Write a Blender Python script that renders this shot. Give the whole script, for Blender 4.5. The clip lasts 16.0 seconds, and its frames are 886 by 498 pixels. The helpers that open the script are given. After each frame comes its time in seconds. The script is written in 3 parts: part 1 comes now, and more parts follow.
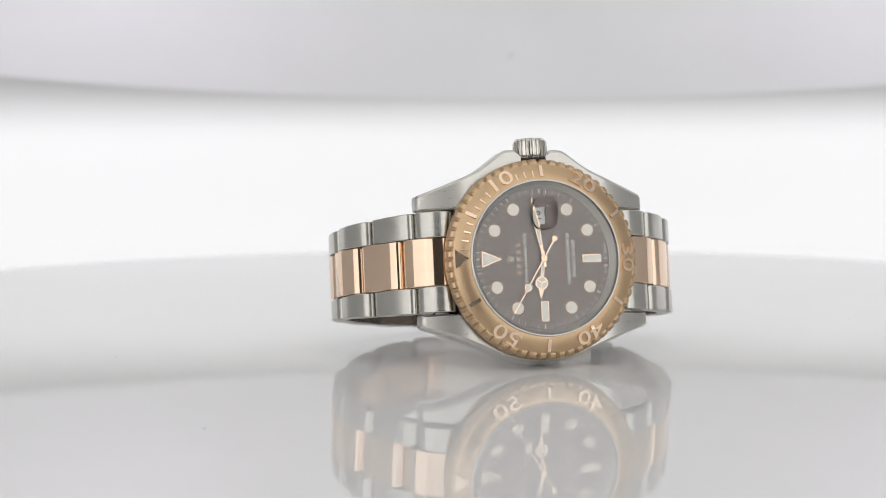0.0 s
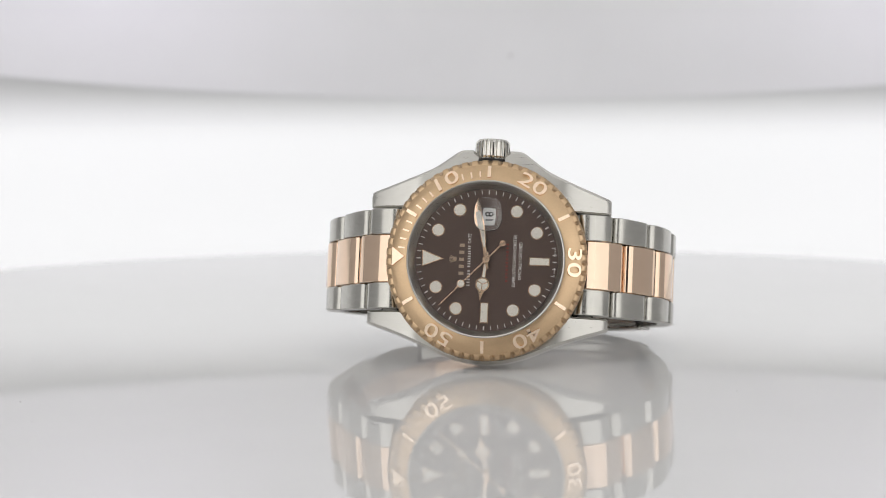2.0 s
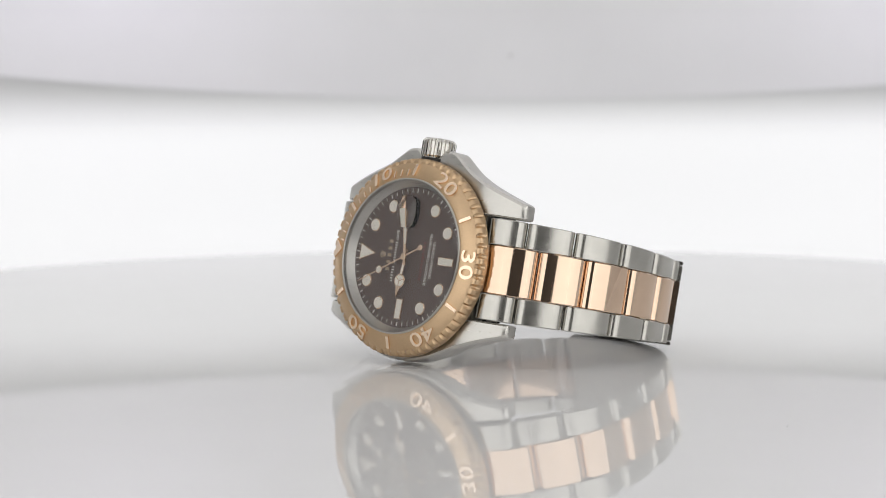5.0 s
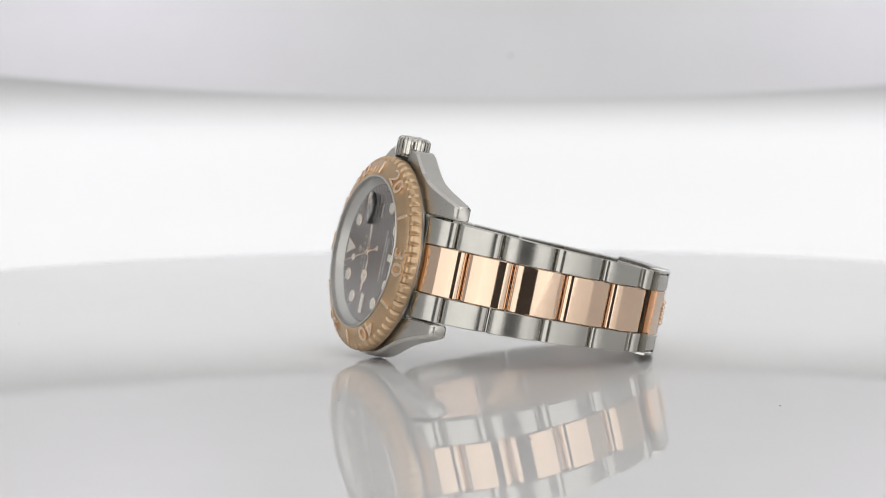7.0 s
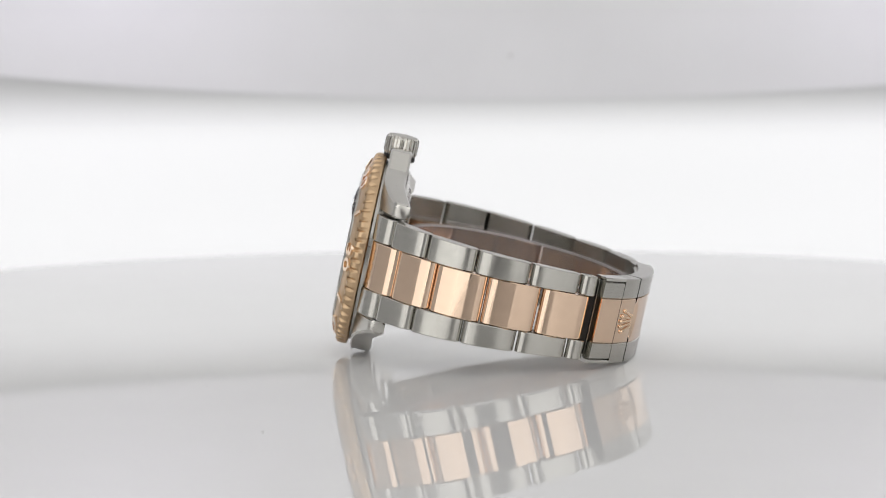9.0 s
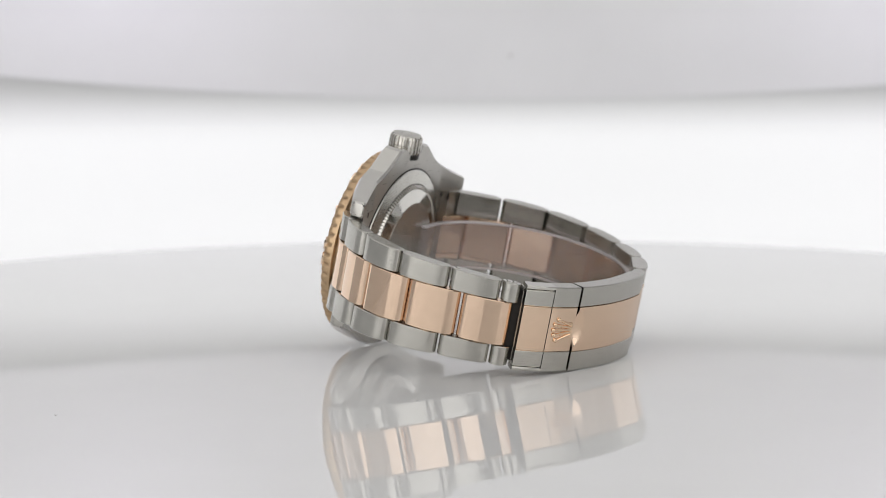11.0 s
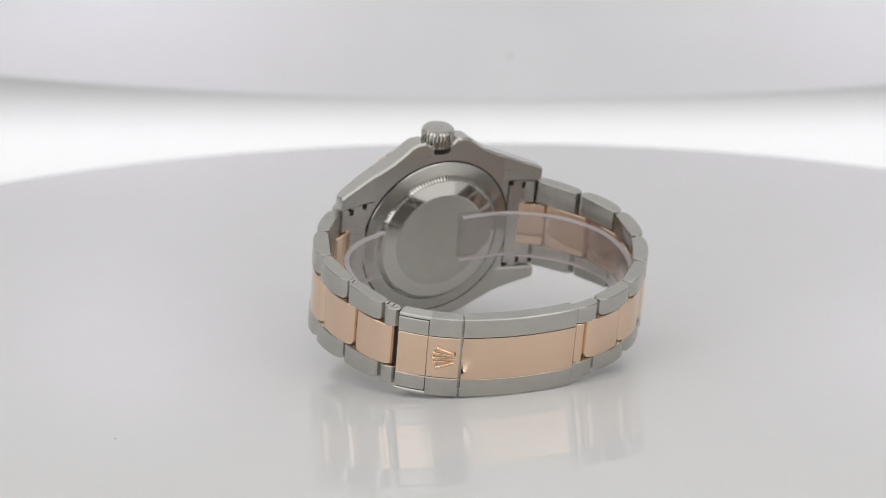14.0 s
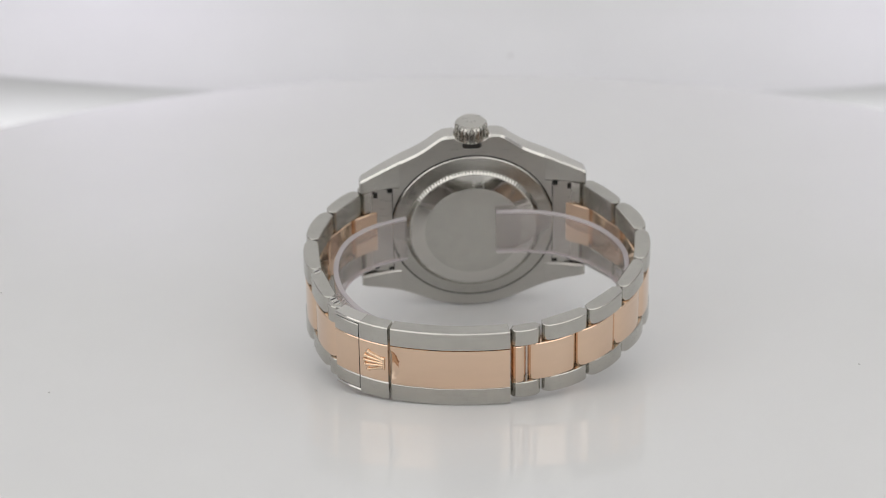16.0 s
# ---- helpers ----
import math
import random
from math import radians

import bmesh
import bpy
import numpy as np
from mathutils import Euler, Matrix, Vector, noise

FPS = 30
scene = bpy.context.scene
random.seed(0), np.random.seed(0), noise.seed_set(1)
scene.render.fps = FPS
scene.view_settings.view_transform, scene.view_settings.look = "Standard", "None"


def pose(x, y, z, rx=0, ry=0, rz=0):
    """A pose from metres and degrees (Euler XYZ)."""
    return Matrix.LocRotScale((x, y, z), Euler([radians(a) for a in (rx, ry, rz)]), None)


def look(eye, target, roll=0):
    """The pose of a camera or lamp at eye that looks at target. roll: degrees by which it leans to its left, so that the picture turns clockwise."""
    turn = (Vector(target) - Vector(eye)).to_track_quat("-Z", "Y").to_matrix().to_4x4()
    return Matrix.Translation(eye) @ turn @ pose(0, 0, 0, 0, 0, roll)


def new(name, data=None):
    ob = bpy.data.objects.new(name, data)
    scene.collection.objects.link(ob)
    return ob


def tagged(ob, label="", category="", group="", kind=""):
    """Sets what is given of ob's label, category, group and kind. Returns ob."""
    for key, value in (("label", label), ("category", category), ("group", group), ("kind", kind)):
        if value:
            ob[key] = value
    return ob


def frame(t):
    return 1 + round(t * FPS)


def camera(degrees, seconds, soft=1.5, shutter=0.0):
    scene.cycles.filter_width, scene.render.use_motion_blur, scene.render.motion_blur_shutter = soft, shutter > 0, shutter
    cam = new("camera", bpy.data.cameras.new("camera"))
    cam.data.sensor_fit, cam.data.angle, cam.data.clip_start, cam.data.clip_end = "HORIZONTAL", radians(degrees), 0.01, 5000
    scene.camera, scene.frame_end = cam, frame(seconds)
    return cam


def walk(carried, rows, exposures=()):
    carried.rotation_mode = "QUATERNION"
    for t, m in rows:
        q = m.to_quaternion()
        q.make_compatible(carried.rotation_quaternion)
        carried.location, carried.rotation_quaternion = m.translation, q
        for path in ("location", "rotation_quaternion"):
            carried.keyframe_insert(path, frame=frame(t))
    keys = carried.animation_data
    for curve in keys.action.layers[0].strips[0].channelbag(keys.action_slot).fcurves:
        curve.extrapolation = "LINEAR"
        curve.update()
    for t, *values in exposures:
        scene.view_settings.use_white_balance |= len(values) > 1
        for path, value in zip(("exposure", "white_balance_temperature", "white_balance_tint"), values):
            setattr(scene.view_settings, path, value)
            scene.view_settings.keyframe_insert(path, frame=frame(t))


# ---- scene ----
cam = camera(16.88, 16.0, soft=0.75)
cam.data.dof.use_dof = True
cam.data.dof.focus_distance = 0.585
cam.data.dof.aperture_fstop = 22.0
EYE = Vector((-0.00956, -0.61540, 0.08634))
PITCH = 6.073
AIM = EYE + Vector((0, math.cos(radians(PITCH)), -math.sin(radians(PITCH))))
STILL = look(EYE, AIM, -0.198)
walk(cam, [(0.0, STILL), (16.0, STILL)], exposures=[(0.0, 0.0), (16.0, 0.0)])

# ---- how the turntable goes: 12 degrees a second, and it tips towards the lens from 10.3 s on
PIVOT = Vector((0, 0.00663, 0.02679))
TIPS = [(0, 0), (10.25, 0), (10.5, 0.12), (10.75, 0.4), (11.0, 0.8), (11.25, 1.26), (11.5, 1.86), (12, 3.33), (12.5, 4.82), (13, 6.14), (13.5, 7.48),
        (14, 8.82), (14.5, 10.17), (15, 11.5), (15.5, 12.85), (16, 14.4)]
SPINS = [(0, 18.52), (4, -30.1), (9, -90.6), (16, -175.98)]


def between(t, rows):
    return float(np.interp(t, [a for a, _ in rows], [b for _, b in rows]))


def table_pose(t):
    return (Matrix.Translation(PIVOT) @ pose(0, 0, 0, between(t, TIPS)) @ Matrix.Translation(-PIVOT)
            @ pose(0, 0, 0, 0, 0, between(t, SPINS)))


# the watch on the table: x to six o'clock, y to three o'clock (the crown), z out of the dial
REST = (Matrix.Translation((0.00175, -0.02676, 0.02147)) @ pose(0, 0, 0, 0, 0, -0.18) @ pose(0, 0, 0, 0, 1.53)
        @ pose(0, 0, 0, -12.4) @ pose(0, 0, 0, 90))

# ---- world and lights
world = bpy.data.worlds.new("world")
scene.world = world
world.use_nodes = True
world.node_tree.nodes["Background"].inputs[0].default_value = (0.02, 0.02, 0.021, 1)
world.node_tree.nodes["Background"].inputs[1].default_value = 1.0

# unseen lamps, added to lay two lilac blobs on the back wall
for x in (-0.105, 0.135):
    lamp = bpy.data.lights.new("added_wall_wash", "AREA")
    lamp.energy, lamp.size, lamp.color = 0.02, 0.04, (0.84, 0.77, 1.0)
    new("added_wall_wash", lamp).matrix_world = look((x, 0.185, 0.115), (x, 0.235, 0.057))

GLOW_BACK, GLOW_TOP, GLOW_SIDE, GLOW_FLANK, GLOW_FRONT = 0.61, 0.475, 0.09, 0.97, 1.0


# ---- materials
def material(name, base, rough=0.5, metal=0.0, noise_scale=0.0, vary=0.06, bump=0.0, stretch=(1, 1, 1), coat=0.0, rough_vary=0.0,
             aniso=0.0):
    m = bpy.data.materials.new(name)
    m.use_nodes = True
    nt = m.node_tree
    b = nt.nodes["Principled BSDF"]
    b.inputs["Base Color"].default_value = (*base, 1)
    b.inputs["Roughness"].default_value = rough
    b.inputs["Metallic"].default_value = metal
    b.inputs["Coat Weight"].default_value = coat
    b.inputs["Anisotropic"].default_value = aniso
    if noise_scale:
        co = nt.nodes.new("ShaderNodeTexCoord")
        mp = nt.nodes.new("ShaderNodeMapping")
        mp.inputs["Scale"].default_value = stretch
        nt.links.new(co.outputs["Object"], mp.inputs["Vector"])
        n1 = nt.nodes.new("ShaderNodeTexNoise")
        n1.inputs["Scale"].default_value = noise_scale
        n1.inputs["Detail"].default_value = 4
        nt.links.new(mp.outputs["Vector"], n1.inputs["Vector"])
        n2 = nt.nodes.new("ShaderNodeTexNoise")
        n2.inputs["Scale"].default_value = noise_scale * 0.07
        nt.links.new(co.outputs["Object"], n2.inputs["Vector"])
        add = nt.nodes.new("ShaderNodeMath")
        add.operation = "ADD"
        nt.links.new(n1.outputs["Fac"], add.inputs[0])
        nt.links.new(n2.outputs["Fac"], add.inputs[1])
        ramp = nt.nodes.new("ShaderNodeMapRange")
        ramp.inputs["From Min"].default_value, ramp.inputs["From Max"].default_value = 0.6, 1.4
        ramp.inputs["To Min"].default_value, ramp.inputs["To Max"].default_value = 1 - vary, 1 + vary
        nt.links.new(add.outputs[0], ramp.inputs["Value"])
        mix = nt.nodes.new("ShaderNodeVectorMath")
        mix.operation = "SCALE"
        mix.inputs[0].default_value = base
        nt.links.new(ramp.outputs[0], mix.inputs["Scale"])
        nt.links.new(mix.outputs[0], b.inputs["Base Color"])
        if rough_vary:
            rr = nt.nodes.new("ShaderNodeMapRange")
            rr.inputs["From Min"].default_value, rr.inputs["From Max"].default_value = 0.3, 0.7
            rr.inputs["To Min"].default_value, rr.inputs["To Max"].default_value = max(0.01, rough - rough_vary), rough + rough_vary
            nt.links.new(n1.outputs["Fac"], rr.inputs["Value"])
            nt.links.new(rr.outputs[0], b.inputs["Roughness"])
        if bump:
            bp = nt.nodes.new("ShaderNodeBump")
            bp.inputs["Strength"].default_value = bump
            bp.inputs["Distance"].default_value = 0.00005
            nt.links.new(n1.outputs["Fac"], bp.inputs["Height"])
            nt.links.new(bp.outputs[0], b.inputs["Normal"])
    return m


def glow_material(name, colour, strength):
    """A translucent diffuser that is lit from behind."""
    m = material(name, (0.45, 0.45, 0.45), 0.8)
    b = m.node_tree.nodes["Principled BSDF"]
    b.inputs["Emission Color"].default_value = (*colour, 1)
    b.inputs["Emission Strength"].default_value = strength
    return m


def sheet_material(name, tint, ior, frost):
    """A clear sheet: light goes straight through, with a mirror gloss by the angle and a little frost."""
    m = bpy.data.materials.new(name)
    m.use_nodes = True
    nt = m.node_tree
    nt.nodes.remove(nt.nodes["Principled BSDF"])
    clear = nt.nodes.new("ShaderNodeBsdfTransparent")
    clear.inputs[0].default_value = (*tint, 1)
    frosted = nt.nodes.new("ShaderNodeBsdfTranslucent")
    frosted.inputs[0].default_value = (0.86, 0.83, 0.85, 1)
    dull = nt.nodes.new("ShaderNodeBsdfDiffuse")
    dull.inputs[0].default_value = (0.86, 0.83, 0.85, 1)
    both = nt.nodes.new("ShaderNodeMixShader")
    nt.links.new(frosted.outputs[0], both.inputs[1])
    nt.links.new(dull.outputs[0], both.inputs[2])
    body = nt.nodes.new("ShaderNodeMixShader")
    body.inputs[0].default_value = frost
    nt.links.new(clear.outputs[0], body.inputs[1])
    nt.links.new(both.outputs[0], body.inputs[2])
    gloss = nt.nodes.new("ShaderNodeBsdfGlossy")
    gloss.inputs["Roughness"].default_value = 0.02 + 0.2 * frost
    edge = nt.nodes.new("ShaderNodeLayerWeight")
    edge.inputs["Blend"].default_value = 0.5
    fifth = nt.nodes.new("ShaderNodeMath")
    fifth.operation = "POWER"
    fifth.inputs[1].default_value = 5.0
    nt.links.new(edge.outputs["Facing"], fifth.inputs[0])
    fresnel = nt.nodes.new("ShaderNodeMapRange")
    fresnel.inputs["To Min"].default_value = ((ior - 1) / (ior + 1)) ** 2
    nt.links.new(fifth.outputs[0], fresnel.inputs["Value"])
    out = nt.nodes.new("ShaderNodeMixShader")
    nt.links.new(fresnel.outputs[0], out.inputs[0])
    nt.links.new(body.outputs[0], out.inputs[1])
    nt.links.new(gloss.outputs[0], out.inputs[2])
    nt.links.new(out.outputs[0], nt.nodes["Material Output"].inputs["Surface"])
    return m


STEEL = material("brushed_steel", (0.50, 0.488, 0.452), 0.22, 1.0, 6000, 0.07, 0.0, (0.02, 1, 0.02), rough_vary=0.025, aniso=0.3)
STEEL_CASE = material("satin_steel", (0.54, 0.527, 0.494), 0.3, 1.0, 5000, 0.04, 0.02, (0.04, 1, 0.3), rough_vary=0.03)
STEEL_SHINE = material("polished_steel", (0.62, 0.605, 0.57), 0.06, 1.0, 300, 0.03, 0.03)
GOLD = material("polished_rose_gold", (0.79, 0.592, 0.445), 0.07, 1.0, 500, 0.04, 0.02, (0.1, 1, 1), rough_vary=0.02)
GOLD_MATT = material("sandblasted_rose_gold", (0.58, 0.412, 0.255), 0.34, 1.0, 2600, 0.07, 0.35, rough_vary=0.05)
GOLD_RAISED = material("polished_relief_gold", (0.84, 0.62, 0.44), 0.2, 1.0, 800, 0.04, 0.05)
BEZEL_RELIEF = material("polished_bezel_relief", (0.92, 0.72, 0.54), 0.17, 1.0, 800, 0.04, 0.03)
DIAL = material("chocolate_dial", (0.095, 0.063, 0.051), 0.36, 0.4, 1200, 0.025, 0.0)
LUME = material("ivory_lume", (0.74, 0.70, 0.62), 0.5, 0.0, 1500, 0.04, 0.1)
GOLD_PRINT = material("gold_print", (0.40, 0.30, 0.21), 0.4, 0.3)
PRINT = material("pale_print", (0.66, 0.62, 0.57), 0.5)
RED_PRINT = material("dim_red_print", (0.22, 0.02, 0.015), 0.5)
WHITE_DISC = material("white_date_disc", (0.82, 0.82, 0.80), 0.5)
BLACK_PRINT = material("black_print", (0.015, 0.015, 0.015), 0.5)
# near-black that stands in for the shade inside slots, seams and recesses
RECESS_SHADE = material("recess_shade", (0.02, 0.018, 0.016), 0.5, 0.4)
CRYSTAL = sheet_material("sapphire_crystal", (1, 1, 1), 1.71, 0.0)
PLASTIC = sheet_material("clear_plastic", (0.945, 0.93, 0.925), 1.45, 0.12)
PLASTIC_EDGE = sheet_material("frosted_plastic_edge", (0.93, 0.90, 0.91), 1.45, 0.55)
TABLE = material("white_gloss_acrylic", (0.765, 0.765, 0.765), 0.02, 0.0, 60, 0.012, 0.0)
TABLE.node_tree.nodes["Principled BSDF"].inputs["IOR"].default_value = 1.4
DUST = material("grey_dust", (0.38, 0.37, 0.35), 0.9)
FABRIC = material("white_tent_fabric", (0.80, 0.80, 0.81), 0.9, 0.0, 40, 0.03, 0.0)
DARK_OPENING = material("dark_opening", (0.045, 0.042, 0.04), 0.9, 0.0, 60, 0.1, 0.0)
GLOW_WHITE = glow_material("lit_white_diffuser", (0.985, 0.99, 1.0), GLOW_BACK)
# the soft shade under the wall's seam is put into the glow by height
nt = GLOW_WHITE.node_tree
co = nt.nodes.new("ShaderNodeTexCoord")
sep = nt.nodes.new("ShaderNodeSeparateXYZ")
painted_fade = nt.nodes.new("ShaderNodeMapRange")
painted_fade.interpolation_type = "SMOOTHSTEP"
painted_fade.inputs["From Min"].default_value, painted_fade.inputs["From Max"].default_value = 0.026, 0.045
painted_fade.inputs["To Min"].default_value, painted_fade.inputs["To Max"].default_value = GLOW_BACK, GLOW_BACK * 0.3
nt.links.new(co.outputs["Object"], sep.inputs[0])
nt.links.new(sep.outputs["Z"], painted_fade.inputs["Value"])
nt.links.new(painted_fade.outputs[0], nt.nodes["Principled BSDF"].inputs["Emission Strength"])
GLOW_UP = glow_material("lit_ceiling_diffuser", (1.0, 0.99, 0.97), GLOW_TOP)
GLOW_FACE = glow_material("lit_front_diffuser", (1.0, 0.99, 0.975), GLOW_FRONT)
GLOW_WING = glow_material("lit_side_diffuser", (1.0, 0.99, 0.975), GLOW_FLANK)
GLOW_LILAC = glow_material("lit_cool_diffuser", (0.985, 0.975, 1.0), GLOW_SIDE)


# ---- building helpers (watch parts in millimetres)
def part(name, bm, mat, parent=None, label="", smooth=30, scale=0.001, at=None):
    me = bpy.data.meshes.new(name)
    bmesh.ops.recalc_face_normals(bm, faces=bm.faces)
    if at is not None:
        bm.transform(at)
    bm.transform(Matrix.Scale(scale, 4))
    bm.to_mesh(me)
    bm.free()
    me.materials.append(mat)
    if smooth:
        me.polygons.foreach_set("use_smooth", [True] * len(me.polygons))
        me.set_sharp_from_angle(angle=radians(smooth))
    ob = new(name, me)
    if parent is not None:
        ob.parent = parent
    if label:
        ob["label"] = label
    return ob


def lathe(profile, n=96, bite=None):
    """Turns a closed (r, z) outline round z; bite(angle, r, z) gives a new radius."""
    bm = bmesh.new()
    rings = []
    for i in range(n):
        a = 2 * math.pi * i / n
        ring = []
        for r, z in profile:
            q = bite(a, r, z) if bite else r
            ring.append(bm.verts.new((q * math.cos(a), q * math.sin(a), z)))
        rings.append(ring)
    k = len(profile)
    for i in range(n):
        a, b = rings[i], rings[(i + 1) % n]
        for j in range(k):
            bm.faces.new((a[j], b[j], b[(j + 1) % k], a[(j + 1) % k]))
    bmesh.ops.remove_doubles(bm, verts=bm.verts, dist=1e-5)
    return bm


def loft(sections, closed=False):
    bm = bmesh.new()
    rows = [[bm.verts.new(p) for p in s] for s in sections]
    k = len(rows[0])
    pairs = list(zip(rows, rows[1:] + rows[:1])) if closed else list(zip(rows, rows[1:]))
    for a, b in pairs:
        for j in range(k):
            bm.faces.new((a[j], a[(j + 1) % k], b[(j + 1) % k], b[j]))
    if not closed:
        bm.faces.new(rows[0])
        bm.faces.new(rows[-1])
    return bm


def merge(*bms):
    out = bmesh.new()
    for b in bms:
        me = bpy.data.meshes.new("temp")
        b.to_mesh(me)
        b.free()
        out.from_mesh(me)
        bpy.data.meshes.remove(me)
    return out


def prism(outline, z0, z1, edge=0.0):
    """A plate with that outline and a small chamfer at its upper edge."""
    c = Vector((sum(p[0] for p in outline) / len(outline), sum(p[1] for p in outline) / len(outline)))

    def ring(z, inset):
        got = []
        for p in outline:
            v = Vector(p) - c
            got.append((*(c + v * max(0.05, 1 - inset / max(v.length, 1e-6))), z))
        return got
    rows = [ring(z0, 0), ring(z1 - edge, 0)] + ([ring(z1, edge)] if edge else [])
    return loft(rows)


def disc(r, n=32, cx=0.0, cy=0.0):
    return [(cx + r * math.cos(2 * math.pi * i / n), cy + r * math.sin(2 * math.pi * i / n)) for i in range(n)]


def bar(x0, x1, y0, y1):
    return [(x0, y0), (x1, y0), (x1, y1), (x0, y1)]


def text_bm(words, size, depth=0.0, width=1.0, bold=0.0):
    cu = bpy.data.curves.new("words", "FONT")
    cu.body, cu.size, cu.extrude = words, size, depth
    cu.align_x, cu.align_y, cu.offset = "CENTER", "CENTER", bold
    cu.resolution_u = 3
    ob = bpy.data.objects.new("words", cu)
    scene.collection.objects.link(ob)
    me = bpy.data.meshes.new_from_object(ob.evaluated_get(bpy.context.evaluated_depsgraph_get()))
    bpy.data.objects.remove(ob)
    bm = bmesh.new()
    bm.from_mesh(me)
    bpy.data.meshes.remove(me)
    bmesh.ops.remove_doubles(bm, verts=bm.verts, dist=1e-5)
    bm.transform(Matrix.Diagonal((width, 1, 1, 1)))
    return bm


def clock(minute):
    """The direction of a minute on the dial, radians from x."""
    return radians(180 - 6 * minute)


def turn_z(a):
    return Matrix.Rotation(a, 4, "Z")


# ---- the tent
def box(x0, x1, y0, y1, z0, z1):
    bm = bmesh.new()
    bmesh.ops.create_cube(bm, size=1)
    bm.transform(Matrix.Translation(((x0 + x1) / 2, (y0 + y1) / 2, (z0 + z1) / 2)) @ Matrix.Diagonal((x1 - x0, y1 - y0, z1 - z0, 1)))
    return bm


def structure(name, bm, mat, label, smooth=40):
    return tagged(part(name, bm, mat, None, "", smooth, 1.0), label, "backdrop", "", "structure")


def wall_slab(fn, nu, nv, push):
    """A thick curved wall between fn(u, v) and fn(u, v) + push."""
    bm = bmesh.new()
    front = [[bm.verts.new(fn(i / nu, j / nv)) for j in range(nv + 1)] for i in range(nu + 1)]
    back = [[bm.verts.new(Vector(fn(i / nu, j / nv)) + Vector(push)) for j in range(nv + 1)] for i in range(nu + 1)]
    for i in range(nu):
        for j in range(nv):
            bm.faces.new((front[i][j], front[i + 1][j], front[i + 1][j + 1], front[i][j + 1]))
            bm.faces.new((back[i][j], back[i][j + 1], back[i + 1][j + 1], back[i + 1][j]))
    for i in range(nu):
        for j in (0, nv):
            bm.faces.new((front[i][j], front[i + 1][j], back[i + 1][j], back[i][j]))
    for j in range(nv):
        for i in (0, nu):
            bm.faces.new((front[i][j], front[i][j + 1], back[i][j + 1], back[i][j]))
    return bm


WALL_Y, SEAM_Z, SAG = 0.235, 0.0389, 0.32
HALF, TOP, BOTTOM, FRONT = 0.50, 0.55, -0.20, -0.80


def seam(x):
    return SEAM_Z + SAG * min((x - 0.012) ** 2, 0.03)


def upper_wall(u, v):
    x = (u - 0.5) * 2 * HALF
    z = seam(x) + (TOP - seam(x)) * v
    return (x, WALL_Y - 0.03 * v * v, z)


def lower_wall(u, v):
    x = (u - 0.5) * 2 * HALF
    z = BOTTOM + (seam(x) - BOTTOM) * v
    return (x, WALL_Y + 0.004, z)


structure("wall_back", wall_slab(upper_wall, 48, 24, (0, 0.05, 0)), FABRIC, "white fabric back wall of a light tent, softly shaded")
structure("backlight", wall_slab(lower_wall, 48, 16, (0, 0.05, 0)), GLOW_WHITE, "glowing white panel below the fabric wall, glow painted to fade upwards")
MID = -0.25
structure("wall_left", box(-HALF - 0.02, -HALF, MID, WALL_Y, BOTTOM, TOP), GLOW_LILAC, "dimly lit cool white side diffuser of the tent")
structure("wall_right", box(HALF, HALF + 0.02, MID, WALL_Y, BOTTOM, TOP), GLOW_LILAC, "dimly lit cool white side diffuser of the tent")
structure("wall_left_front", box(-HALF - 0.02, -HALF, FRONT, MID, BOTTOM, TOP), GLOW_WING, "brightly glowing white side diffuser of the tent")
structure("wall_right_front", box(HALF, HALF + 0.02, FRONT, MID, BOTTOM, TOP), GLOW_WING, "brightly glowing white side diffuser of the tent")
structure("ceiling", box(-HALF, HALF, FRONT, WALL_Y, TOP, TOP + 0.02), GLOW_UP, "glowing white top diffuser of the tent")
structure("floor", box(-HALF, HALF, FRONT, WALL_Y + 0.05, BOTTOM - 0.02, BOTTOM), FABRIC, "white fabric floor of the tent")
structure("wall_front_left", box(-HALF, -0.20, FRONT - 0.02, FRONT, BOTTOM, TOP), GLOW_FACE, "glowing white front diffuser of the tent")
structure("wall_front_right", box(0.20, HALF, FRONT - 0.02, FRONT, BOTTOM, TOP), GLOW_FACE, "glowing white front diffuser of the tent")
structure("wall_front_top", box(-0.20, 0.20, FRONT - 0.02, FRONT, 0.37, TOP), GLOW_FACE, "glowing white diffuser over the front opening")
# unseen black panel, added so that dial and links mirror a dark opening
structure("wall_front", box(-0.20, 0.20, FRONT - 0.04, FRONT - 0.02, BOTTOM, TOP), DARK_OPENING, "unseen black panel standing in for the dark front opening")

bm = bmesh.new()
bmesh.ops.create_icosphere(bm, subdivisions=2, radius=0.0004)
bm.transform(Matrix.Translation((0.0098, WALL_Y, 0.051)))
part("dust_speck", bm, DUST, bpy.data.objects["wall_back"], "", 0, 1.0)

# ---- the turntable
R_TABLE = 0.1967
turntable = new("turntable")
tagged(turntable, "round glossy white acrylic turntable with fine dust", "turntable")
plate = part("plate", lathe([(0.0, 0), (0.05, 0), (0.12, 0), (R_TABLE - 0.003, 0), (R_TABLE - 0.0009, -0.0009), (R_TABLE, -0.003), (R_TABLE, -0.007),
                     (R_TABLE - 0.002, -0.009), (0.0, -0.009)], 160), TABLE, turntable, "", 0, 1.0)
part("stem", lathe([(0.0, -0.0092), (0.06, -0.0092), (0.06, -0.02), (0.025, -0.03), (0.025, -0.16), (0.0, -0.16)], 48), FABRIC, turntable, "white stem", 30, 1.0)
rng = random.Random(5)
